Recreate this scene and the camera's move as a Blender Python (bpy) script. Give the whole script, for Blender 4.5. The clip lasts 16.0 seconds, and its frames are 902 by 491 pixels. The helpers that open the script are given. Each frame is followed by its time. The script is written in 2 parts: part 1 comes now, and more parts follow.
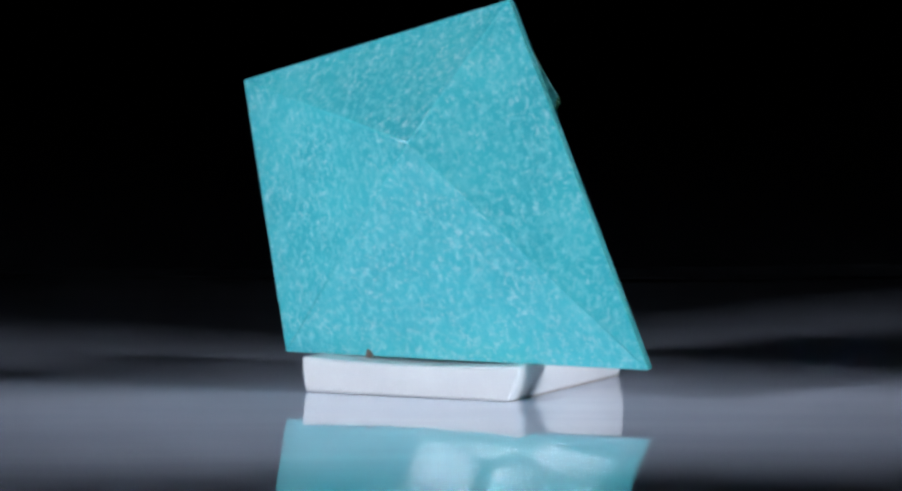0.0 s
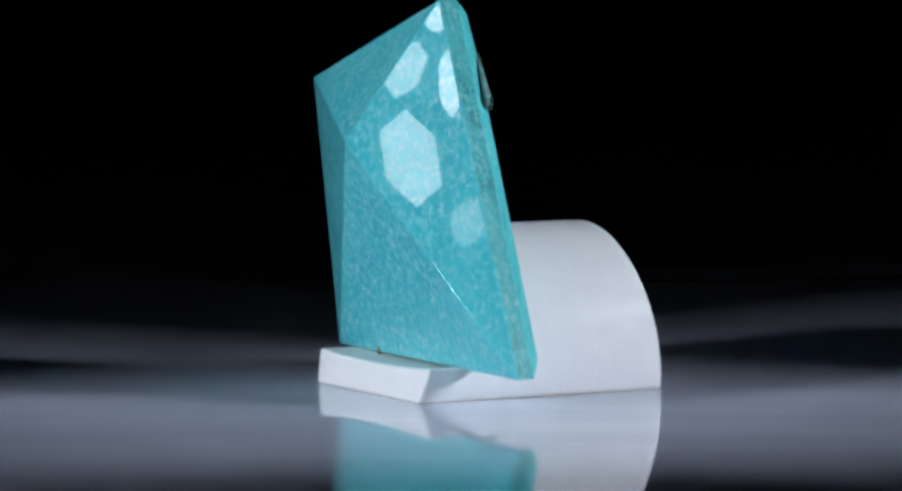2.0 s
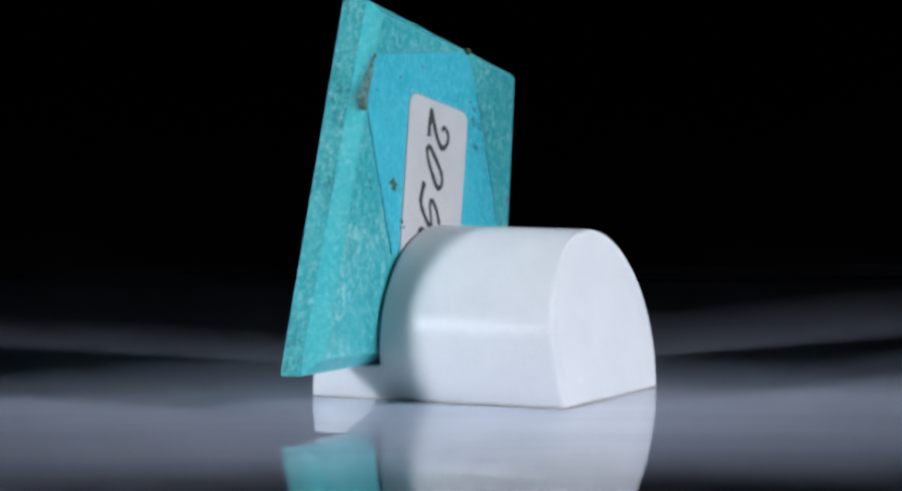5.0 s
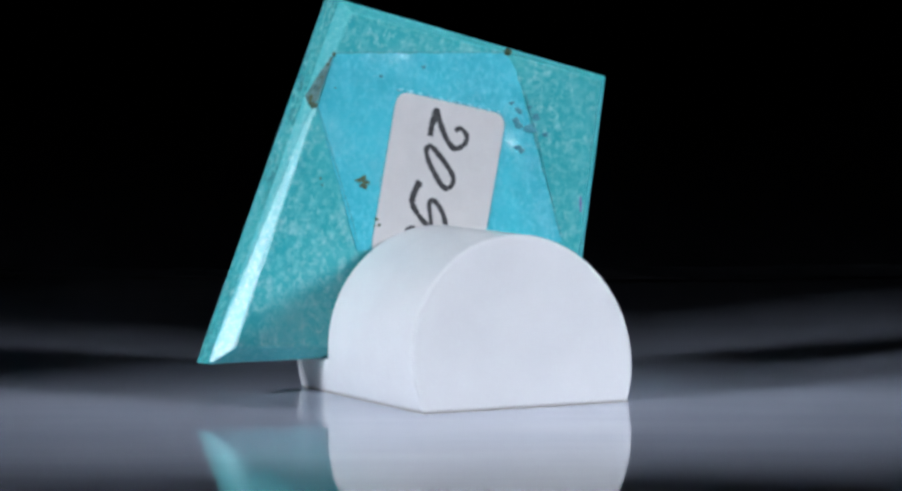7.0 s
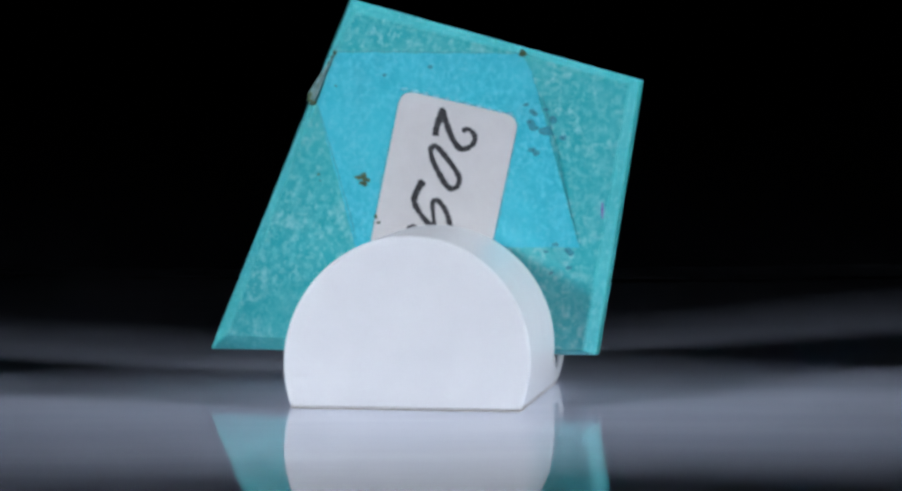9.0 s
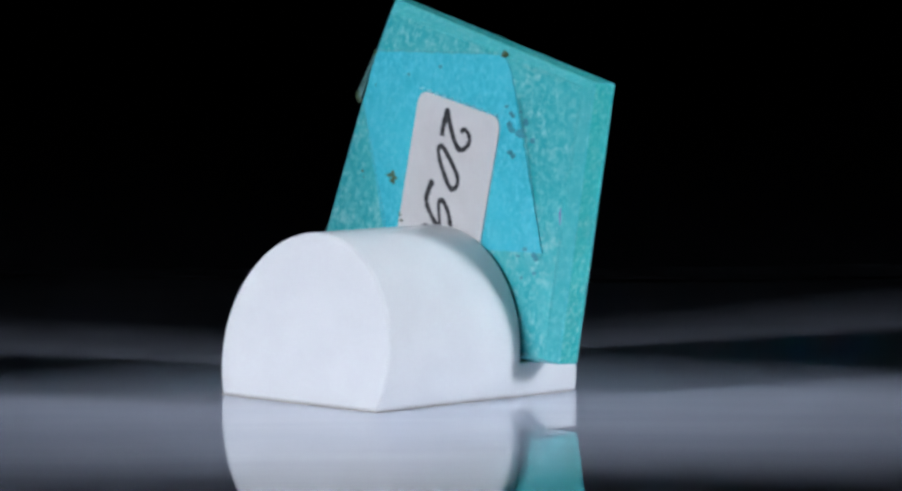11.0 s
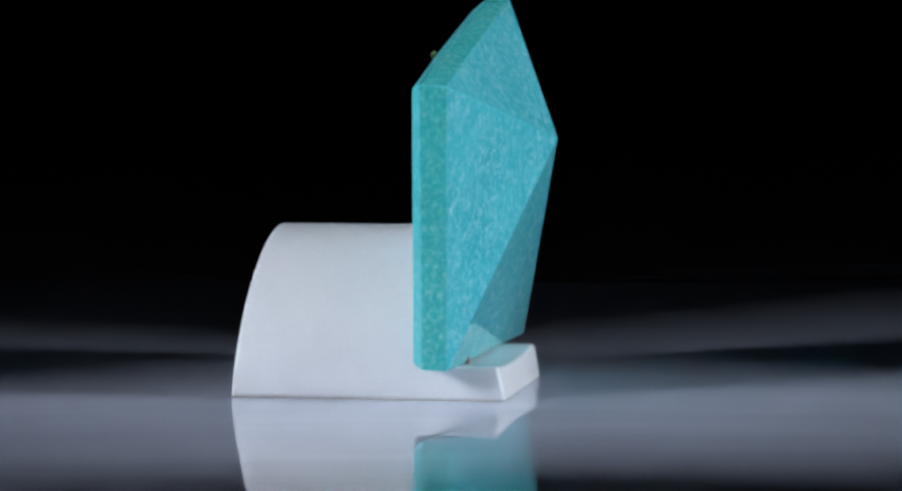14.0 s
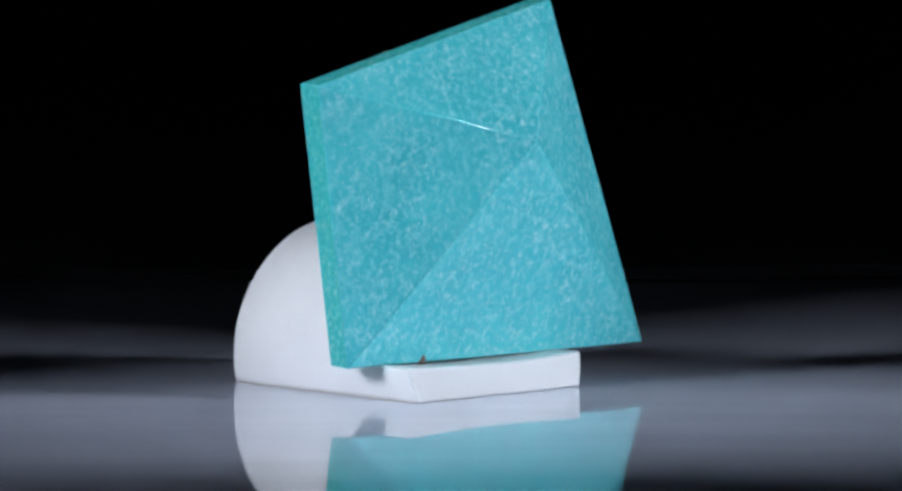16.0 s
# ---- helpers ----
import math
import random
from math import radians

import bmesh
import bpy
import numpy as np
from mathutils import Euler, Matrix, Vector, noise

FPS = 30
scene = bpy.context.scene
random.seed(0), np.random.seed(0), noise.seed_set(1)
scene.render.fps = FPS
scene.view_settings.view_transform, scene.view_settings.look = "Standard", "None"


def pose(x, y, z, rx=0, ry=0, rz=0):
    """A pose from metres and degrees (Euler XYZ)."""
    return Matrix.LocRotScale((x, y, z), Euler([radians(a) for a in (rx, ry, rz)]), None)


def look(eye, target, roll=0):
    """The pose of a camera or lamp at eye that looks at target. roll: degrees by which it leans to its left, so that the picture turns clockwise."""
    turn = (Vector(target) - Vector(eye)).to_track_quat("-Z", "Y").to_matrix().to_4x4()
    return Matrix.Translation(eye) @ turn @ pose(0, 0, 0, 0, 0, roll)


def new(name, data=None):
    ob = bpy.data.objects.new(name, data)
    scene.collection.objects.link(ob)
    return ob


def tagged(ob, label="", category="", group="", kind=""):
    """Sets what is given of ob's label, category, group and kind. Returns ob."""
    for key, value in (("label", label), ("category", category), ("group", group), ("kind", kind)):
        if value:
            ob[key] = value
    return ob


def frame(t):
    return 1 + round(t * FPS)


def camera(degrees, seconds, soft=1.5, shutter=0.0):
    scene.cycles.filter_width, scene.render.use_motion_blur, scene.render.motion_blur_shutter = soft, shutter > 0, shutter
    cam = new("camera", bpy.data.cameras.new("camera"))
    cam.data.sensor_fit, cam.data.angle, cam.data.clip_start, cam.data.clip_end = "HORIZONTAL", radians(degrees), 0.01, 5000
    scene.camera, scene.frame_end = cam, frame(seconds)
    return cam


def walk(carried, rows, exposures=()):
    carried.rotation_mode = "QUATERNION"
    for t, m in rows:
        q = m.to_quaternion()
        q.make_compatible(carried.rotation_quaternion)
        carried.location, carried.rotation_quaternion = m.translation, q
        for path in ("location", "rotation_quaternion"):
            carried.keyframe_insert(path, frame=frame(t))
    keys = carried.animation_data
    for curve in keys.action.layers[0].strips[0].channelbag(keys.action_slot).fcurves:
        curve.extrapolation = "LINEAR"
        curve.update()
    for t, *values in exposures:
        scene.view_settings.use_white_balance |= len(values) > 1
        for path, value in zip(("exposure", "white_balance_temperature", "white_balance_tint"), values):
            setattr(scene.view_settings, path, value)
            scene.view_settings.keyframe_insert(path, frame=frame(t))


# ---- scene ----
MM = 0.001
cam = camera(13.74, 16.0, soft=3.0)
EYE = pose(1.19 * MM, -390 * MM, 42.9 * MM, 90 - 4.09, 0.07, 0)
walk(cam, [(0.0, EYE), (16.0, EYE)])

# ---- light: a dark studio with two honeycomb lamps in front, one on either side ----
world = bpy.data.worlds.new("studio_dark")
world.use_nodes = True
world.node_tree.nodes["Background"].inputs[0].default_value = (0.5, 0.6, 0.8, 1)
world.node_tree.nodes["Background"].inputs[1].default_value = 0.004
scene.world = world
scene.view_settings.exposure = 0.0
scene.cycles.sample_clamp_indirect = 300.0
LAMP_POWER = 103.0          # radiance of the lit honeycomb cells
DIM_POWER = 7.5             # and of the dim cells round it
LAMP_COLOUR = (0.85, 0.925, 1.06, 1)
AIM = (0, -9, 14)           # mm
DISTANCE = 470
LAMPS = [(-145.0, 20.5), (-20.5, 20.0)]  # azimuth and elevation


# ---- materials ----
def nodes_of(name):
    m = bpy.data.materials.new(name)
    m.use_nodes = True
    nt = m.node_tree
    return m, nt, nt.nodes["Principled BSDF"]


def link(nt, a, b):
    nt.links.new(a, b)


def noise_node(nt, scale, detail=3.0, rough=0.55, vec=None, distortion=0.0):
    n = nt.nodes.new("ShaderNodeTexNoise")
    n.inputs["Scale"].default_value = scale
    n.inputs["Detail"].default_value = detail
    n.inputs["Roughness"].default_value = rough
    n.inputs["Distortion"].default_value = distortion
    if vec is not None:
        link(nt, vec, n.inputs["Vector"])
    return n


def ramp_node(nt, fac, stops):
    r = nt.nodes.new("ShaderNodeValToRGB")
    while len(r.color_ramp.elements) < len(stops):
        r.color_ramp.elements.new(0.5)
    for e, (p, c) in zip(r.color_ramp.elements, stops):
        e.position, e.color = p, (*c, 1)
    link(nt, fac, r.inputs["Fac"])
    return r


def mix_node(nt, fac, a, b):
    m = nt.nodes.new("ShaderNodeMix")
    m.data_type = "RGBA"
    for value, socket in ((fac, m.inputs[0]), (a, m.inputs[6]), (b, m.inputs[7])):
        if isinstance(value, (int, float)):
            socket.default_value = value
        elif isinstance(value, tuple):
            socket.default_value = (*value, 1)
        else:
            link(nt, value, socket)
    return m.outputs[2]


def coords(nt, stretch=(1, 1, 1), turn=(0, 0, 0)):
    c = nt.nodes.new("ShaderNodeTexCoord")
    m = nt.nodes.new("ShaderNodeMapping")
    m.inputs["Scale"].default_value = stretch
    m.inputs["Rotation"].default_value = turn
    link(nt, c.outputs["Object"], m.inputs["Vector"])
    return m.outputs["Vector"]


def bump(nt, p, height, strength, distance):
    b = nt.nodes.new("ShaderNodeBump")
    b.inputs["Strength"].default_value = strength
    b.inputs["Distance"].default_value = distance
    link(nt, height, b.inputs["Height"])
    link(nt, b.outputs["Normal"], p.inputs["Normal"])


def schiller(nt, p, colour, amount, lamella):
    """Soft inner sheen of feldspar: light thrown back by layers that lie along one plane inside the
    stone; each cut face refracts it, which turns the sheen away from the face's own tilt."""
    g = nt.nodes.new("ShaderNodeBsdfGlossy")
    g.inputs["Roughness"].default_value = 0.55
    link(nt, mix_node(nt, 0.1, colour, (0.85, 1.0, 1.0)), g.inputs["Color"])
    if lamella:
        turn = nt.nodes.new("ShaderNodeVectorTransform")
        turn.vector_type, turn.convert_from, turn.convert_to = "NORMAL", "OBJECT", "WORLD"
        turn.inputs[0].default_value = lamella
        face = nt.nodes.new("ShaderNodeNewGeometry")
        parts = []
        for source, factor in ((turn.outputs[0], 1.53), (face.outputs["True Normal"], -0.53)):
            v = nt.nodes.new("ShaderNodeVectorMath")
            v.operation = "SCALE"
            link(nt, source, v.inputs[0])
            v.inputs["Scale"].default_value = factor
            parts.append(v.outputs[0])
        total = nt.nodes.new("ShaderNodeVectorMath")
        total.operation = "ADD"
        link(nt, parts[0], total.inputs[0])
        link(nt, parts[1], total.inputs[1])
        unit = nt.nodes.new("ShaderNodeVectorMath")
        unit.operation = "NORMALIZE"
        link(nt, total.outputs[0], unit.inputs[0])
        link(nt, unit.outputs[0], g.inputs["Normal"])
    m = nt.nodes.new("ShaderNodeMixShader")
    m.inputs[0].default_value = amount
    link(nt, p.outputs[0], m.inputs[1])
    link(nt, g.outputs[0], m.inputs[2])
    link(nt, m.outputs[0], nt.nodes["Material Output"].inputs["Surface"])


def stone_material(name, deep, mid, fleck, amount=0.5, rough=0.012, pits=0.0, wavy=0.0, sheen=0.0, lamella=None, milk=0.06, grain=1.0, bright=0.48):
    """Polished amazonite: a cloudy body colour, milky blotches, soft pale speckle and brighter short flecks."""
    m, nt, p = nodes_of(name)
    cloud = noise_node(nt, 95, 4, 0.6, coords(nt))
    body = ramp_node(nt, cloud.outputs["Fac"], [(0.33, deep), (0.68, mid)])
    pale = tuple(0.5 * a + 0.5 * b for a, b in zip(mid, fleck))
    blotch = noise_node(nt, 520, 4, 0.65, coords(nt), 0.4)
    fb = ramp_node(nt, blotch.outputs["Fac"], [(0.46, (0, 0, 0)), (0.70, (milk * 3, milk * 3, milk * 3))])
    c0 = mix_node(nt, fb.outputs["Color"], body.outputs["Color"], pale)
    speckle = noise_node(nt, 1750 * grain, 3, 0.6, coords(nt, (1.0, 1.0, 0.75), (0, 0.5, 0)))
    soft_fleck = tuple(0.82 * a + 0.18 * b for a, b in zip(mid, fleck))
    fs = ramp_node(nt, speckle.outputs["Fac"], [(0.47, (0, 0, 0)), (0.66, (1, 1, 1))])
    c0 = mix_node(nt, fs.outputs["Color"], c0, soft_fleck)
    density = noise_node(nt, 150, 3, 0.55, coords(nt))
    spread = ramp_node(nt, density.outputs["Fac"], [(0.36, (0.35, 0.35, 0.35)), (0.58, (1, 1, 1))])
    out = c0
    for scale, stretch, turn, more in ((1500, (1.0, 1.0, 0.7), 0.9, 0.0), (1700, (0.65, 1.0, 1.0), 0.3, 0.01), (2300, (0.85, 1.0, 0.7), 1.4, 0.0)):
        n = noise_node(nt, 1.12 * scale * grain, 1, 0.5, coords(nt, stretch, (0, turn, 0)), 0.1)
        f = ramp_node(nt, n.outputs["Fac"], [(amount + 0.08 + more, (0, 0, 0)), (amount + 0.28 + more, (bright, bright, bright))])
        g = mix_node(nt, spread.outputs["Color"], (0.0, 0.0, 0.0), f.outputs["Color"])
        out = mix_node(nt, g, out, fleck)
    if pits:
        where = noise_node(nt, 130, 2, 0.5, coords(nt))
        fw = ramp_node(nt, where.outputs["Fac"], [(0.40, (0, 0, 0)), (0.56, (1, 1, 1))])
        n = noise_node(nt, 1500, 4, 0.7, coords(nt, (1.0, 1.0, 0.55)))
        f = ramp_node(nt, n.outputs["Fac"], [(0.47, (0, 0, 0)), (0.60, (pits, pits, pits))])
        g = mix_node(nt, fw.outputs["Color"], (0.0, 0.0, 0.0), f.outputs["Color"])
        out = mix_node(nt, g, out, (0.02, 0.12, 0.12))
    link(nt, out, p.inputs["Base Color"])
    p.inputs["Roughness"].default_value = rough
    p.inputs["IOR"].default_value = 1.53
    fine = noise_node(nt, 170 if wavy else 700, 2 if wavy else 3, 0.3 if wavy else 0.55, coords(nt))
    if sheen:
        schiller(nt, p, out, sheen, lamella)
    bump(nt, p, fine.outputs["Fac"], wavy or (0.03 if rough > 0.05 else 0.002), 0.001 if wavy else 0.0003 if pits else 0.00003)
    return m


def plain(name, a, b, scale, rough, metal=0.0, spec=1.5, bump_mm=0.0):
    m, nt, p = nodes_of(name)
    n = noise_node(nt, scale, 4, 0.6, coords(nt))
    r = ramp_node(nt, n.outputs["Fac"], [(0.35, a), (0.65, b)])
    link(nt, r.outputs["Color"], p.inputs["Base Color"])
    p.inputs["Roughness"].default_value = rough
    p.inputs["Metallic"].default_value = metal
    p.inputs["IOR"].default_value = spec
    if bump_mm:
        f = noise_node(nt, scale * 6, 3, 0.6, coords(nt))
        bump(nt, p, f.outputs["Fac"], 0.3, bump_mm * MM)
    return m


TEAL = stone_material("amazonite_teal", (0.032, 0.465, 0.53), (0.07, 0.59, 0.635), (0.56, 0.85, 0.86), 0.51, grain=0.88,
                      sheen=0.11, lamella=(-0.0324, -0.99892, -0.0330))
GIRDLE = stone_material("amazonite_ground_edge", (0.012, 0.42, 0.41), (0.04, 0.53, 0.50), (0.36, 0.76, 0.71), 0.49, 0.22, 0.12)
PITTED = stone_material("amazonite_pitted_edge", (0.03, 0.39, 0.41), (0.07, 0.48, 0.48), (0.40, 0.76, 0.74), 0.49, 0.20, 0.62)
BEVEL = stone_material("amazonite_bevel", (0.045, 0.51, 0.53), (0.09, 0.60, 0.61), (0.38, 0.80, 0.79), 0.53, 0.31)
BACK = stone_material("amazonite_back", (0.020, 0.40, 0.425), (0.05, 0.485, 0.505), (0.40, 0.76, 0.74), 0.485, 0.10, sheen=0.08, grain=0.75, milk=0.10)
# ridge colour painted slightly paler than the faces, imitating lamp glints along them
RIDGE = stone_material("amazonite_glint_ridge", (0.035, 0.51, 0.565), (0.085, 0.62, 0.66), (0.45, 0.82, 0.85), 0.50, 0.20)
BLUE = stone_material("amazonite_blue_inlay", (0.028, 0.465, 0.57), (0.065, 0.59, 0.70), (0.26, 0.74, 0.82), 0.50, 0.27, wavy=0.9, sheen=0.03, milk=0.08, bright=0.3)
FLAKE = plain("grey_matrix_flake", (0.04, 0.12, 0.12), (0.16, 0.33, 0.31), 1100, 0.45, bump_mm=0.05)
BROWN = plain("brown_chip", (0.06, 0.035, 0.025), (0.20, 0.12, 0.09), 1500, 0.6)
SPECK = plain("olive_speck", (0.03, 0.07, 0.04), (0.10, 0.16, 0.06), 2500, 0.5)
SMOKE = plain("grey_blue_stain", (0.02, 0.17, 0.22), (0.04, 0.34, 0.42), 2400, 0.4)
JOINT = plain("dark_joint", (0.04, 0.28, 0.31), (0.06, 0.40, 0.44), 1500, 0.4)
STAIN = plain("glue_stain", (0.06, 0.36, 0.42), (0.12, 0.52, 0.60), 900, 0.35)
PURPLE = plain("violet_mark", (0.16, 0.06, 0.34), (0.28, 0.16, 0.46), 1500, 0.5)
PAPER = plain("label_paper", (0.625, 0.605, 0.59), (0.665, 0.645, 0.63), 420, 0.5, bump_mm=0.01)
INK = plain("black_ink", (0.006, 0.006, 0.007), (0.045, 0.045, 0.05), 2600, 0.5)
GLINT_BEAD = plain("pale_glint_gloss", (0.14, 0.60, 0.70), (0.30, 0.70, 0.76), 2500, 0.06, bump_mm=0.05)
PAD = plain("brown_base_edge", (0.36, 0.32, 0.29), (0.50, 0.45, 0.41), 800, 0.6)
BLACK = plain("black_metal", (0.012, 0.012, 0.013), (0.02, 0.02, 0.022), 60, 0.5)
CLOTH = plain("black_velvet", (0.010, 0.009, 0.011), (0.017, 0.016, 0.019), 40, 0.95, spec=1.2)


def white_plastic():
    m, nt, p = nodes_of("white_plastic")
    n = noise_node(nt, 160, 4, 0.6, coords(nt))
    r = ramp_node(nt, n.outputs["Fac"], [(0.3, (0.80, 0.80, 0.80)), (0.7, (0.84, 0.84, 0.835))])
    link(nt, r.outputs["Color"], p.inputs["Base Color"])
    p.inputs["Roughness"].default_value = 0.14
    p.inputs["Specular IOR Level"].default_value = 0.035
    p.inputs["IOR"].default_value = 1.48
    p.inputs["Subsurface Weight"].default_value = 0.35
    p.inputs["Subsurface Radius"].default_value = (1.0, 1.0, 1.0)
    p.inputs["Subsurface Scale"].default_value = 0.0025
    saw = noise_node(nt, 1500, 3, 0.6, coords(nt, (0.06, 1, 0.06)))
    bump(nt, p, saw.outputs["Fac"], 0.45, 0.00006)
    return m


def glossy_table():
    m, nt, p = nodes_of("white_gloss_acrylic")
    n = noise_node(nt, 30, 5, 0.65, coords(nt, (0.16, 1.0, 1.0), (0, 0, 0.03)))
    r = ramp_node(nt, n.outputs["Fac"], [(0.3, (0.49, 0.525, 0.635)), (0.7, (0.64, 0.68, 0.80))])
    link(nt, r.outputs["Color"], p.inputs["Base Color"])
    p.inputs["Roughness"].default_value = 0.003
    p.inputs["IOR"].default_value = 1.54
    wave = noise_node(nt, 45, 2, 0.5, coords(nt))
    bump(nt, p, wave.outputs["Fac"], 0.02, 0.00001)
    return m


PLASTIC = white_plastic()
TABLE = glossy_table()


def glow(name, strength):
    m = bpy.data.materials.new(name)
    m.use_nodes = True
    nt = m.node_tree
    nt.nodes.remove(nt.nodes["Principled BSDF"])
    e = nt.nodes.new("ShaderNodeEmission")
    e.inputs["Color"].default_value = LAMP_COLOUR
    e.inputs["Strength"].default_value = strength
    link(nt, e.outputs[0], nt.nodes["Material Output"].inputs["Surface"])
    return m


CELL = glow("lit_lamp_cell", LAMP_POWER)
DIM_CELL = glow("dim_lamp_cell", DIM_POWER)


# ---- mesh helpers ----
def finish(name, bm, material, smooth=False):
    bmesh.ops.recalc_face_normals(bm, faces=bm.faces)
    me = bpy.data.meshes.new(name)
    bm.to_mesh(me)
    bm.free()
    me.materials.append(material)
    for f in me.polygons:
        f.use_smooth = smooth
    return me


def part(name, bm, material, parent, label="", smooth=False):
    """Links a bmesh as one mesh object under a thing or a part."""
    ob = new(name, finish(name, bm, material, smooth))
    ob.parent = parent
    if label:
        tagged(ob, label)
    return ob


def box(bm, lo, hi):
    vs = [bm.verts.new((x, y, z)) for z in (lo[2], hi[2]) for y in (lo[1], hi[1]) for x in (lo[0], hi[0])]
    for q in ((0, 2, 3, 1), (4, 5, 7, 6), (0, 1, 5, 4), (2, 6, 7, 3), (0, 4, 6, 2), (1, 3, 7, 5)):
        bm.faces.new([vs[i] for i in q])


def prism(bm, outline, lo, hi, place):
    """A plate with the outline (a, b) between the depths lo and hi; place maps (a, b, c) to a point."""
    low = [bm.verts.new(place(a, b, lo)) for a, b in outline]
    top = [bm.verts.new(place(a, b, hi)) for a, b in outline]
    bm.faces.new(low)
    bm.faces.new(top)
    for i in range(len(outline)):
        j = (i + 1) % len(outline)
        bm.faces.new((low[i], low[j], top[j], top[i]))


# ---- the setting ----
bm = bmesh.new()
box(bm, (-1.2, -1.2, -0.012), (1.2, 1.2, 0.0))
tagged(new("tabletop", finish("tabletop", bm, TABLE)), "white high-gloss acrylic tabletop mirroring the stone", "tabletop", kind="structure")


def dark_panel(name, lo, hi, label):
    b = bmesh.new()
    box(b, lo, hi)
    tagged(new(name, finish(name, b, CLOTH)), label, "backdrop", kind="structure")


dark_panel("backdrop", (-1.25, 1.2, -0.012), (1.25, 1.24, 1.6), "black velvet studio backdrop behind the table")
dark_panel("wall_left", (-1.25, -1.2, -0.012), (-1.2, 1.2, 1.6), "plain black studio wall")
dark_panel("wall_right", (1.2, -1.2, -0.012), (1.25, 1.2, 1.6), "plain black studio wall")
dark_panel("wall_behind", (-1.25, -1.24, -0.012), (1.25, -1.2, 1.6), "plain black studio wall")
dark_panel("ceiling", (-1.25, -1.24, 1.6), (1.25, 1.24, 1.64), "plain black studio ceiling")


# ---- the lamps ----
def hexagon(cx, cy, r, turn=30, tall=1.0):
    return [((cx + r * math.cos(radians(60 * k + turn))) * MM, (cy + tall * r * math.sin(radians(60 * k + turn))) * MM) for k in range(6)]


def flat(x, y, z):
    return (x, y, z)


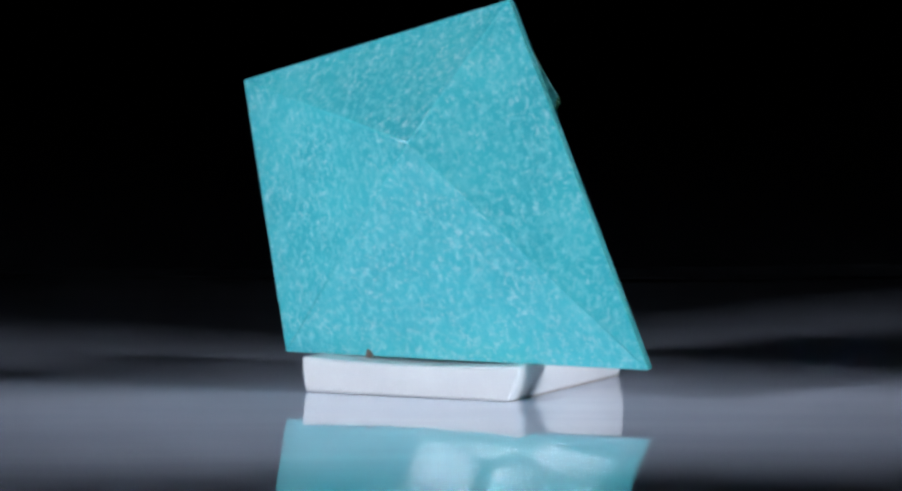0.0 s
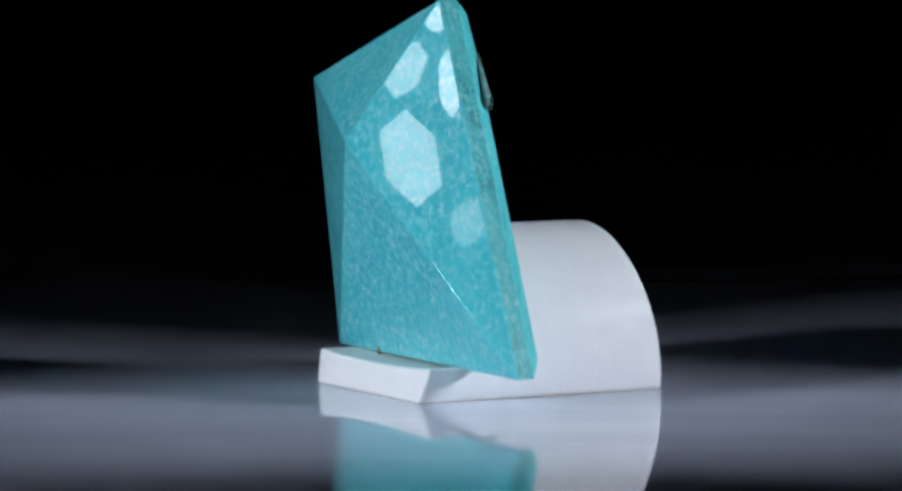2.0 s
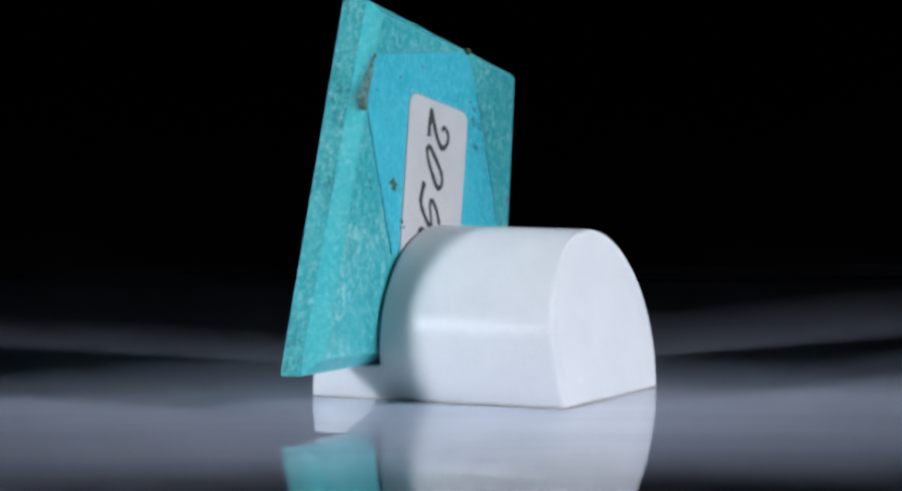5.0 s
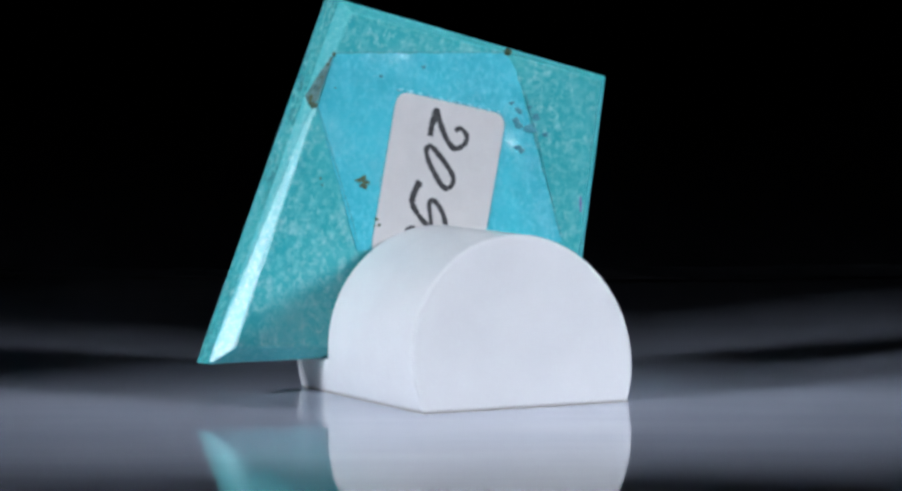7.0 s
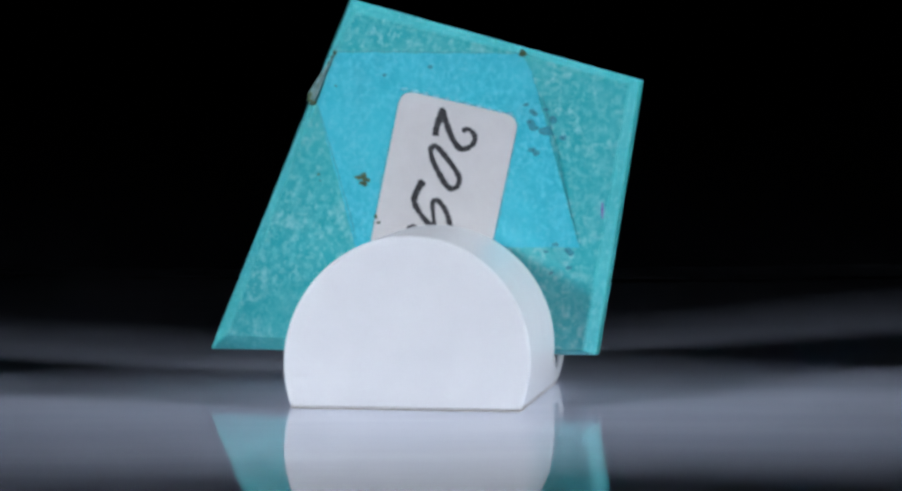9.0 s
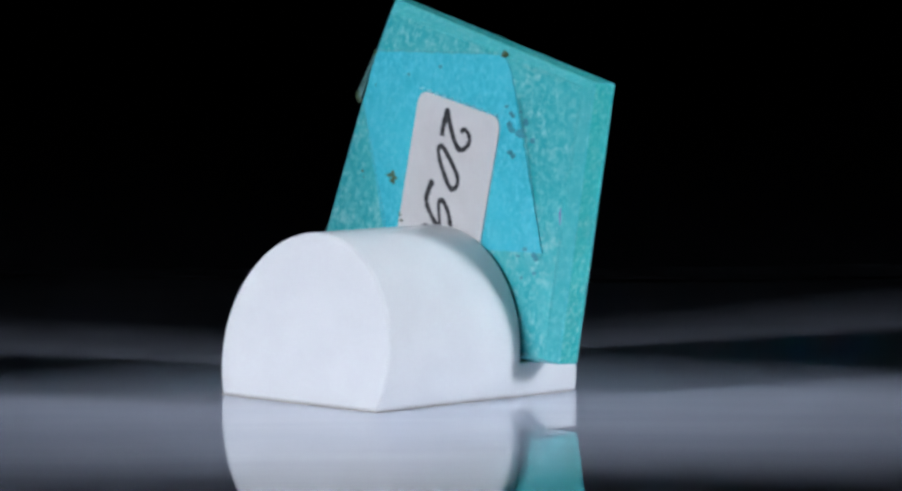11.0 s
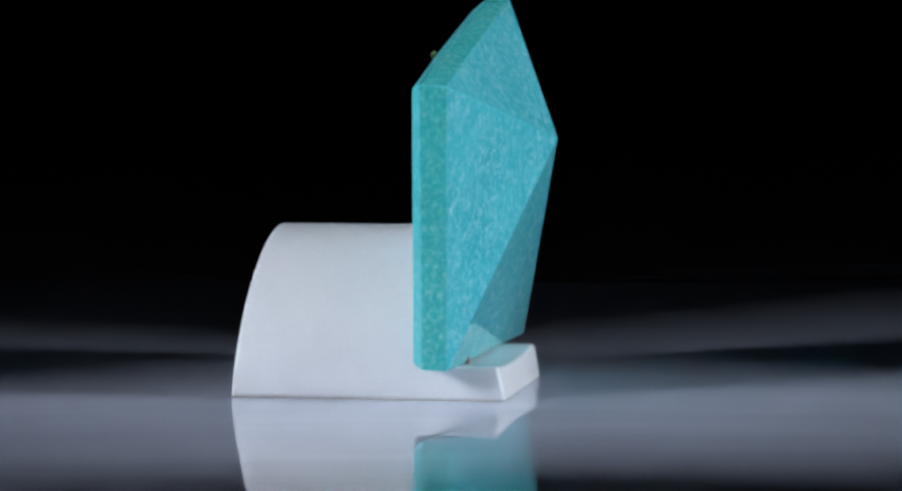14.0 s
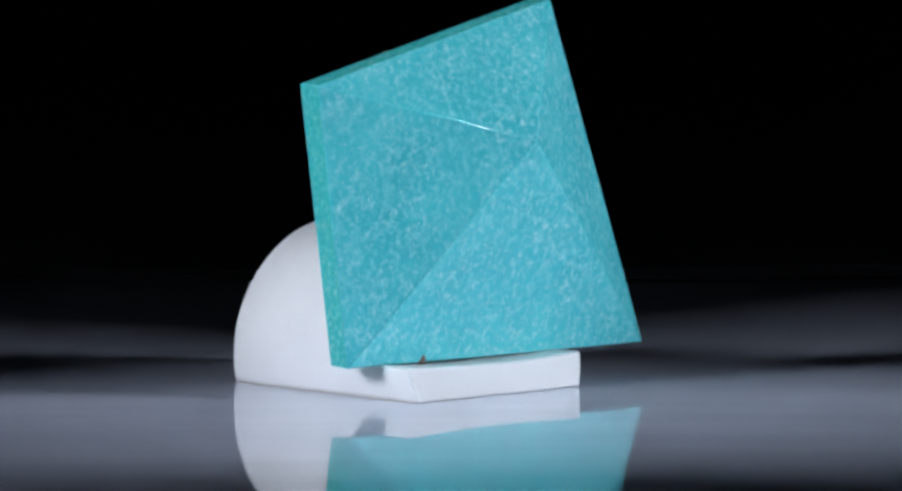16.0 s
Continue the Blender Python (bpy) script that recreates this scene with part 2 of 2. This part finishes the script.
def honeycomb_lamp(azimuth, elevation, far_side, side_cells):
    """A lamp head facing its own -z: lit hexagonal cells behind a narrow upright hood, on a pole."""
    a, e = radians(azimuth), radians(elevation)
    aim = Vector(AIM) * MM
    eye = aim + Vector((math.cos(a) * math.cos(e), math.sin(a) * math.cos(e), math.sin(e))) * DISTANCE * MM
    lamp = tagged(new("studio_lamp"), "black hooded studio lamp with lit hexagonal honeycomb cells", "lamp", "lamps beside the camera")
    lamp.matrix_world = look(eye, aim)
    pitch, r = 16.9, 8.5
    for j in range(-2, 4):
        for i in range(-3, 4):
            cx, cy = 0.8 + pitch * (i + ((j + 1) % 2) / 2), pitch * j * math.sqrt(3) / 2 - 0.6
            if abs(cx) < 35:
                c = bmesh.new()
                # the rim of the head cuts off the outer rows; the lower cells touch
                prism(c, [(x, max(-36.5 * MM, min(y, 43.5 * MM))) for x, y in hexagon(cx, cy, r if j > 0 else 9.74)], 0.0, 2 * MM, flat)
                part("lens_cell", c, CELL, lamp)
    # lit lower edges of the outer cells
    for y, x0, x1 in ((-43.5, -22.5, 8), (-59, -28.5, 20), (-74, -6, 25), (-82, 3, 26)):
        c = bmesh.new()
        n = int((x1 - x0) / 7.5)
        line = [(x0 + 7.5 * k, y + (1.9 if k % 2 else -1.9)) for k in range(n + 1)]
        prism(c, [(x * MM, (v + 0.8) * MM) for x, v in line] + [(x * MM, (v - 0.8) * MM) for x, v in reversed(line)], 0.0, 1 * MM, flat)
        part("lit_grid_edge", c, EDGE_CELL, lamp)
    for cx, cy, rr, tall, lean, glowing in side_cells:
        c = bmesh.new()
        prism(c, [(x + lean * (y - cy * MM), y) for x, y in hexagon(cx, cy, rr, 30, tall)], 0.0, 2 * MM, flat)
        part("side_cell", c, glowing, lamp)
    # back plate and hood of four sheets
    b = bmesh.new()
    box(b, (-176 * MM, -115 * MM, 3 * MM), (150 * MM, 84 * MM, 12 * MM))
    part("back_plate", b, BLACK, lamp)
    for side in (-1, 1):
        b = bmesh.new()
        # a tapering sheet from the rim of the head to the mouth of the hood
        half = FAR_HALF if side == far_side else HOOD_HALF
        outline = [(46, 2), (half, -HOOD), (half + 1.5, -HOOD), (48, 2)]
        prism(b, [(side * x * MM, z * MM) for x, z in outline], -110 * MM, 84 * MM, lambda x, z, y: (x, y, z))
        part("hood_sheet", b, BLACK, lamp)
    # unseen low flap on an arm, added to keep the light off the near table
    b = bmesh.new()
    box(b, (-34 * MM, -80 * MM, -342 * MM), (34 * MM, -FLAP * MM, -340 * MM))
    part("added_flap", b, BLACK, lamp)
    b = bmesh.new()
    box(b, (-3 * MM, -84 * MM, -342 * MM), (3 * MM, -80 * MM, 4 * MM))
    part("added_flap_arm", b, BLACK, lamp)
    b = bmesh.new()
    box(b, (-6 * MM, -8 * MM, 12 * MM), (6 * MM, 8 * MM, 46 * MM))
    part("bracket", b, BLACK, lamp)
    # upright pole and round foot behind the head
    down = lamp.matrix_world.inverted()
    base = Vector((eye.x, eye.y, 0)) + Vector((math.cos(a), math.sin(a), 0)) * 40 * MM
    for name, rr, z0, z1 in (("pole", 5, 0.006, eye.z + 0.02), ("foot", 45, 0.0002, 0.006)):
        b = bmesh.new()
        ring = [(rr * MM * math.cos(k * math.pi / 12), rr * MM * math.sin(k * math.pi / 12)) for k in range(24)]
        prism(b, ring, z0, z1, lambda x, y, z: down @ (base + Vector((x, y, z))))
        part(name, b, BLACK, lamp)
    return lamp


HOOD, HOOD_HALF, FAR_HALF, FLAP = 312, 28.9, 22.4, 28.0
EDGE_CELL = glow("lit_grid_edge", 8.5)
# dim outer cells of the first lamp: across, up and radius in mm, height over width, lean and glow
FAINT_CELL, CLEAR_CELL = glow("faint_lamp_cell", 3.0), glow("clear_lamp_cell", 12.0)
SIDE = [(-161, -61.5, 7.6, 1.45, -0.22, DIM_CELL), (-163.5, -41, 4.3, 1.6, 0.30, DIM_CELL), (-152.5, -43, 2.8, 2.8, -0.12, CLEAR_CELL), (-157, -26, 4, 1.4, 0.0, CLEAR_CELL),
        (-146, -75, 4.2, 1.3, 0.0, FAINT_CELL), (78, -29, 3.2, 2.2, 0.15, CLEAR_CELL), (92, -31, 3, 2.2, -0.2, DIM_CELL), (96, -45, 4.6, 1.6, 0.2, CLEAR_CELL),
        (88, -46, 3.2, 1.8, 0.2, FAINT_CELL), (90, -58, 5.5, 0.85, 0.1, CLEAR_CELL), (71, -41, 3, 2.0, 0.0, FAINT_CELL), (131, -29, 6, 1.4, 0.0, DIM_CELL),
        (138, -10, 4.5, 1.6, 0.0, DIM_CELL), (131, -42, 5, 0.8, 0.0, CLEAR_CELL)]
honeycomb_lamp(*LAMPS[0], -1, SIDE)
honeycomb_lamp(*LAMPS[1], 1, [])


# ---- the display stand: a plastic rod with a flat foot, cut to an L ----
ROD_R, ROD_Z, ROD_X = 12.5, 4.7, 0.35      # rod radius, its axis height and offset
BACK_BASE, BACK_TOP = 19.85, 17.15         # slanting back end
FRONT_BASE = -8.8
LEDGE = 3.62


def stand_thing():
    b = bmesh.new()
    n = 72

    def section(y_of, top=None):
        """The rod's outline; y_of gives the depth at a height."""
        a0 = math.asin(-ROD_Z / ROD_R)
        a1 = math.pi - a0
        pts = []
        if top is None:
            for k in range(n + 1):
                a = a0 + (a1 - a0) * k / n
                pts.append((ROD_X + ROD_R * math.cos(a), max(0.0, ROD_Z + ROD_R * math.sin(a))))
        else:
            at = math.asin((top - ROD_Z) / ROD_R)
            m = 10
            for k in range(m + 1):
                a = a0 + (at - a0) * k / m
                pts.append((ROD_X + ROD_R * math.cos(a), max(0.0, ROD_Z + ROD_R * math.sin(a))))
            w = pts[-1][0] - ROD_X
            for k in range(1, 16):
                s = 1 - 2 * k / 16
                pts.append((ROD_X + w * s, top - 0.40 * (1 - s * s)))
            for k in range(m + 1):
                a = math.pi - (a0 + (at - a0) * (m - k) / m)
                pts.append((ROD_X + ROD_R * math.cos(a), max(0.0, ROD_Z + ROD_R * math.sin(a))))
        return [b.verts.new((x * MM, y_of(x, z) * MM, z * MM)) for x, z in pts]

    def skin(r0, r1):
        for k in range(len(r0)):
            j = (k + 1) % len(r0)
            b.faces.new((r0[k], r0[j], r1[j], r1[k]))

    stand = tagged(new("display_stand"), "white plastic rod display stand with a front ledge on the tabletop", "display stand")

    def finish_piece(name, wear=0.38):
        ob = part(name, b, PLASTIC, stand, smooth=True)
        mod = ob.modifiers.new("worn_edges", "BEVEL")
        mod.width, mod.segments, mod.limit_method, mod.angle_limit = wear * MM, 4, "ANGLE", radians(38)
        ob.modifiers.new("even_shading", "WEIGHTED_NORMAL").keep_sharp = True

    back = section(lambda x, z: BACK_BASE + (BACK_TOP - BACK_BASE) * z / 17.2)
    face = section(lambda x, z: -0.47 + 0.025 * (17.2 - z) - 0.0324 * x)
    skin(back, face)
    b.faces.new(back)
    b.faces.new(face)
    finish_piece("rod_block")
    # the ledge in front runs a little into the block
    b = bmesh.new()
    lip = section(lambda x, z: FRONT_BASE + 0.75 * z / LEDGE, LEDGE)
    root = section(lambda x, z: 1.6, LEDGE)
    skin(lip, root)
    b.faces.new(lip)
    b.faces.new(root)
    finish_piece("ledge", 0.36)
    # rounded inner corner between block and ledge
    b = bmesh.new()
    corner, turn_r = -0.06, 0.95
    profile = [(corner + 0.4, LEDGE - 0.6), (corner - turn_r, LEDGE - 0.6), (corner - turn_r, LEDGE - 0.4)]
    for k in range(7):
        a = math.pi / 2 * k / 6
        profile.append((corner - turn_r + turn_r * math.sin(a), LEDGE - 0.38 + turn_r * (1 - math.cos(a))))
    profile.append((corner + 0.4, LEDGE - 0.38 + turn_r))
    prism(b, [(y * MM, z * MM) for y, z in profile], (ROD_X - 11.6) * MM, (ROD_X + 11.6) * MM, lambda y, z, x: (x, y - 0.0324 * x, z))
    part("inner_fillet", b, PLASTIC, stand)
    # thin brown strip under the foot of the stand
    pad = bmesh.new()
    prism(pad, [(ROD_X - 11.63, FRONT_BASE + 0.6), (ROD_X + 11.63, FRONT_BASE + 0.6), (ROD_X + 11.63, BACK_BASE + 0.04), (ROD_X - 11.63, BACK_BASE + 0.04)],
          0.004, 0.07, lambda x, y, z: (x * MM, y * MM, z * MM))
    part("base_pad", pad, PAD, stand, "thin brown edge under the stand")
    return stand


STAND = stand_thing()


# ---- the stone: its own axes u (across), v (up), n (out of the front) ----
AXES = Matrix(((0.99945, -0.00106, -0.0324), (-0.0324, -0.0334, -0.99892), (0.0, 0.99944, -0.0330)))
CENTRE = Vector((-0.17, -4.66, 20.0))


def uvn(u, v, n):
    return (CENTRE + AXES @ Vector((u, v, n))) * MM


STONE = tagged(new("gemstone"), "turquoise-green amazonite pyramid cabochon, polished, leaning on the white stand", "gemstone")

FRONT = [(-20.7, 12.2, 0), (-16.2, -16.5, 0), (25.8, -16.5, 0), (10.75, 20.7, 0)]
GIRD = [(-20.7, 12.3, -2.85), (-16.2, -16.45, -2.6), (25.3, -16.55, -2.05), (10.0, 20.65, -2.4)]
INNER = [(-19.7, 11.8, -3.74), (-15.0, -15.95, -3.74), (23.05, -14.9, -3.7), (9.27, 19.2, -3.8)]
PANEL = [(11.4, 15.0), (-8.4, 14.9), (-9.5, 13.0), (-14.6, -5.2), (9.2, -5.4), (13.4, 9.6)]
APEX = (2.61, 6.5, 7.16)


def stone_body():
    b = bmesh.new()
    for q in FRONT + GIRD + INNER + [APEX] + [(u, v, -3.8) for u, v in PANEL]:
        b.verts.new(uvn(*q))
    bmesh.ops.convex_hull(b, input=b.verts)
    bmesh.ops.dissolve_limit(b, angle_limit=radians(2.5), verts=b.verts, edges=b.edges)
    sharp = [e for e in b.edges if e.calc_face_angle(0) > radians(11)]
    bmesh.ops.bevel(b, geom=sharp, offset=0.09 * MM, segments=4, affect="EDGES", clamp_overlap=True)
    ob = part("body", b, TEAL, STONE)
    ob.data.materials.append(GIRDLE)
    ob.data.materials.append(BEVEL)
    ob.data.materials.append(RIDGE)
    ob.data.materials.append(BACK)
    ob.data.materials.append(PITTED)
    flip = AXES.transposed()
    for f in ob.data.polygons:
        n = flip @ f.normal
        if abs(n.z) < 0.30 and f.area > 4e-6:
            f.material_index = 5 if n.x > 0.7 else 1
        elif f.area < 9e-6 and n.z > -0.3:
            f.material_index = 3
        elif -0.96 < n.z < -0.3 and f.area > 4e-6:
            f.material_index = 2
        elif n.z < -0.9:
            f.material_index = 4
        elif n.z < -0.2:
            f.material_index = 2
        f.use_smooth = f.material_index == 3 and n.z > 0.3
    return ob


stone_body()


def outline_plate(name, outline, lo, hi, material, parent, label=""):
    b = bmesh.new()
    prism(b, outline, lo, hi, uvn)
    return part(name, b, material, parent, label)


def uneven(corners, step=0.5, amount=0.07, seed=0.0, grow=0.0):
    """A polygon with its sides broken into short, slightly wandering pieces."""
    mid = sum((Vector(c) for c in corners), Vector((0, 0))) / len(corners)
    pts = []
    for k, c in enumerate(corners):
        p, q = Vector(c), Vector(corners[(k + 1) % len(corners)])
        n = max(1, int((q - p).length / step))
        for m in range(n):
            x = p.lerp(q, m / n)
            out = (x - mid).normalized()
            w = amount * noise.noise((x.x * 1.3 + seed, x.y * 1.3, 0.7)) * 2 + amount * noise.noise((x.x * 4.1, x.y * 4.1, seed))
            x = x + out * (w + grow)
            pts.append((x.x, x.y))
    return pts


outline_plate("tape_patch", uneven(PANEL), -3.7, -3.86, BLUE, STONE, "wavy glossy tape patch, bluer than the stone")


def rounded(corners, radius, steps=6):
    """The corners of a polygon, rounded."""
    pts = []
    k = len(corners)
    for i in range(k):
        p = Vector(corners[i])
        a = (Vector(corners[i - 1]) - p).normalized()
        c = (Vector(corners[(i + 1) % k]) - p).normalized()
        for s in range(steps + 1):
            t = s / steps
            p0, p2 = p + a * radius, p + c * radius
            q = p0 * (1 - t) ** 2 + p * 2 * t * (1 - t) + p2 * t * t
            pts.append((q.x, q.y))
    return pts


outline_plate("glue_stain", uneven(rounded([(4.3, 11.1), (-8.2, 8.35), (-4.6, -8.6), (7.75, -5.9)], 1.6), 0.5, 0.12, 3.0, 0.2), -3.84, -3.872, STAIN, STONE,
              "dull glue line round the sticker")
LABEL = outline_plate("paper_label", rounded([(4.3, 11.1), (-8.2, 8.35), (-4.6, -8.6), (7.75, -5.9)], 1.6), -3.84, -3.95, PAPER, STONE,
                      "white paper sticker with handwritten number")


def stroke(name, points, widths, closed=False, material=None, parent=None, depth=-3.94):
    """A pen stroke on the label: a thin ribbon along a smooth line through the points."""
    pts = [Vector(p) for p in points]
    k = len(pts)
    line = []
    span = k if closed else k - 1
    for i in range(span):
        p0 = pts[(i - 1) % k] if closed or i else pts[0]
        p1, p2 = pts[i], pts[(i + 1) % k]
        p3 = pts[(i + 2) % k] if closed or i + 2 < k else pts[-1]
        for s in range(9):
            t = s / 9
            line.append(0.5 * (2 * p1 + (p2 - p0) * t + (2 * p0 - 5 * p1 + 4 * p2 - p3) * t * t + (3 * p1 - p0 - 3 * p2 + p3) * t ** 3))
    if not closed:
        line.append(pts[-1])
    b = bmesh.new()
    m = len(line)
    rows = []
    for i, q in enumerate(line):
        ahead = line[(i + 1) % m] if closed or i + 1 < m else q
        behind = line[i - 1] if closed or i else q
        d = (ahead - behind).normalized()
        side = Vector((-d.y, d.x))
        s = i / max(1, m - 1)
        w = 0.91 * (widths[0] + (widths[1] - widths[0]) * s)
        w *= 1 + 0.30 * noise.noise((q.x * 3.1, q.y * 3.1, 1.0)) + 0.42 * noise.noise((q.x * 9.0, q.y * 9.0, 2.0))
        l, r = q + side * w / 2, q - side * w / 2
        rows.append([b.verts.new(uvn(x.x, x.y, n)) for x, n in ((l, depth), (r, depth), (r, depth - 0.03), (l, depth - 0.03))])
    for i in range(m if closed else m - 1):
        j = (i + 1) % m
        for e in range(4):
            f = (e + 1) % 4
            b.faces.new((rows[i][e], rows[i][f], rows[j][f], rows[j][e]))
    if not closed:
        b.faces.new(rows[0])
        b.faces.new(rows[-1])
    part(name, b, material or INK, parent or LABEL)


stroke("two", [(-2.2, 6.75), (-2.75, 7.05), (-3.36, 6.58), (-3.55, 5.98), (-3.13, 5.26), (-2.09, 4.95), (-1.29, 5.78), (-0.79, 6.86), (-0.36, 8.06), (-0.11, 9.07), (0.19, 8.17), (0.55, 7.15), (0.67, 6.31)], (0.5, 0.78))
stroke("zero", [(1.15, 4.86), (0.6, 5.22), (-0.32, 4.27), (-1.25, 3.08), (-1.87, 2.0), (-1.75, 1.16), (-1.2, 0.79), (-0.52, 1.15), (0.22, 2.34), (0.9, 3.66)], (0.62, 0.62), True)
stroke("letter_g", [(1.93, 1.6), (2.48, 0.75), (2.9, -0.39), (2.52, -1.41), (1.6, -2.61), (0.67, -3.38), (0.05, -4.27)], (0.82, 0.5))
stroke("letter_g", [(-0.98, -3.36), (-0.67, -1.98), (-0.11, -0.96), (0.57, -0.37), (0.93, -0.79), (0.86, -1.88), (0.67, -3.26), (0.48, -4.4)], (0.6, 0.5))
stroke("letter_g", [(3.68, -3.6), (3.07, -3.23), (2.45, -3.4)], (0.6, 0.6))


def lump(name, centre, size, material, seed, parent=None, label="", points=18):
    """A small angular piece: the hull of scattered points."""
    rng = random.Random(seed)
    b = bmesh.new()
    for _ in range(points):
        d = Vector((rng.gauss(0, 1), rng.gauss(0, 1), rng.gauss(0, 1))).normalized()
        b.verts.new(uvn(*[c + d[i] * s for i, (c, s) in enumerate(zip(centre, size))]))
    out = bmesh.ops.convex_hull(b, input=b.verts)
    bmesh.ops.delete(b, geom=[g for g in out["geom_interior"] if isinstance(g, bmesh.types.BMVert)], context="VERTS")
    return part(name, b, material, parent or STONE, label)


for line in ([(13.35, 9.5), (11.9, 4.9), (10.7, 1.0), (9.6, -2.6), (9.2, -4.6)], [(11.3, 15.05), (7.5, 15.1), (3.0, 15.05), (-3.0, 15.0), (-8.2, 14.95)],
             [(-10.6, 10.5), (-12.0, 5.4), (-13.4, -0.4), (-14.4, -4.6)]):
    stroke("joint_line", line, (0.13, 0.05), material=JOINT, parent=STONE, depth=-3.845)
# pale glossy beads added along the top edge of the sticker to make its glints
for k in range(11):
    f = k / 10
    bead = lump("glint_bead", (4.0 - 11.3 * f, 11.2 - 2.55 * f, -3.88), (0.42 - 0.12 * f, 0.2, 0.13), GLINT_BEAD, 90 + k, points=60)
    for face in bead.data.polygons:
        face.use_smooth = True

# grey flake at the edge of the back panel
b = bmesh.new()
for q in ((11.35, 15.05, -3.6), (11.5, 14.95, -3.93), (12.5, 13.1, -3.97), (12.75, 13.3, -3.5), (13.4, 10.3, -4.0), (14.1, 10.9, -3.9), (14.5, 10.7, -3.2),
          (13.9, 9.7, -3.95), (14.1, 9.6, -3.3)):
    b.verts.new(uvn(*q))
bmesh.ops.convex_hull(b, input=b.verts)
part("matrix_flake", b, FLAKE, STONE, "dark grey matrix flake at the panel edge")
for k, (u, v, size) in enumerate(((11.45, 14.95, 0.22), (11.8, 14.5, 0.16), (12.2, 13.9, 0.15), (12.9, 12.6, 0.14), (13.2, 11.6, 0.16), (14.15, 10.5, 0.3), (13.95, 9.75, 0.3),
                                  (13.6, 9.7, 0.2), (14.3, 10.1, 0.22))):
    lump("dark_crumb", (u, v, -3.9), (size, size * 1.3, 0.12), SPECK, 70 + k)

lump("chip", (-6.15, -15.9, 0.02), (0.6, 1.5, 0.26), BROWN, 3, label="brown chip at the lower edge")
for k, (u, v, s, n) in enumerate(((8.95, 1.95, 0.5, -3.85), (8.25, 1.95, 0.55, -3.85), (8.4, 1.2, 0.5, -3.85), (7.9, 1.6, 0.3, -3.86),
                                  (6.95, -2.15, 0.34, -3.93), (6.7, -2.8, 0.3, -3.93), (7.2, -2.9, 0.22, -3.88), (11.4, 11.5, 0.22, -3.86), (13.2, 2.2, 0.2, -3.84), (13.0, 1.5, 0.14, -3.84))):
    lump("speck", (u, v, n), (s, s * 0.9, 0.09), SPECK, 10 + k, points=9)
# clouds of grey-blue stains, each of a few small patches
rng = random.Random(8)
for u, v, size in ((-9.6, 4.5, 1.0), (-9.3, 7.7, 0.9), (-10.4, 7.0, 1.0), (-9.7, 8.9, 0.6), (-11.4, 6.6, 0.55), (-8.9, 9.6, 0.4), (-11.9, 8.2, 0.7), (-12.8, 6.2, 0.5), (-10.9, 9.2, 0.5),
                   (-12.2, -4.9, 0.5), (-13.4, -5.6, 0.6), (-11.2, -5.6, 0.35), (-13.6, -7.2, 0.4), (-11.6, -7.9, 0.3), (1.2, 13.6, 0.45), (6.0, 12.6, 0.3)):
    for k in range(3):
        a, d = rng.uniform(0, 6.28), rng.uniform(0.1, 0.75) * size
        r = size * rng.uniform(0.3, 0.62)
        lump("stain", (u + d * math.cos(a), v + 0.6 * d * math.sin(a), -3.862 - 0.003 * k), (1.15 * r, 1.15 * r * rng.uniform(0.5, 0.9), 0.03), SMOKE, rng.random(), points=26)
lump("speck", (-8.5, 15.0, -3.95), (0.5, 0.42, 0.4), SPECK, 61)
lump("violet_mark", (-17.0, -1.3, -3.72), (0.16, 0.95, 0.1), PURPLE, 51)


# ---- what moves: stand and stone turn together about the upright axis ----
def motions():
    rows = [(t * 0.5, pose(0, 0, 0, 0, 0, -25.5 - 18.167 * t * 0.5)) for t in range(33)]
    walk(STAND, rows)
    walk(STONE, rows)


motions()
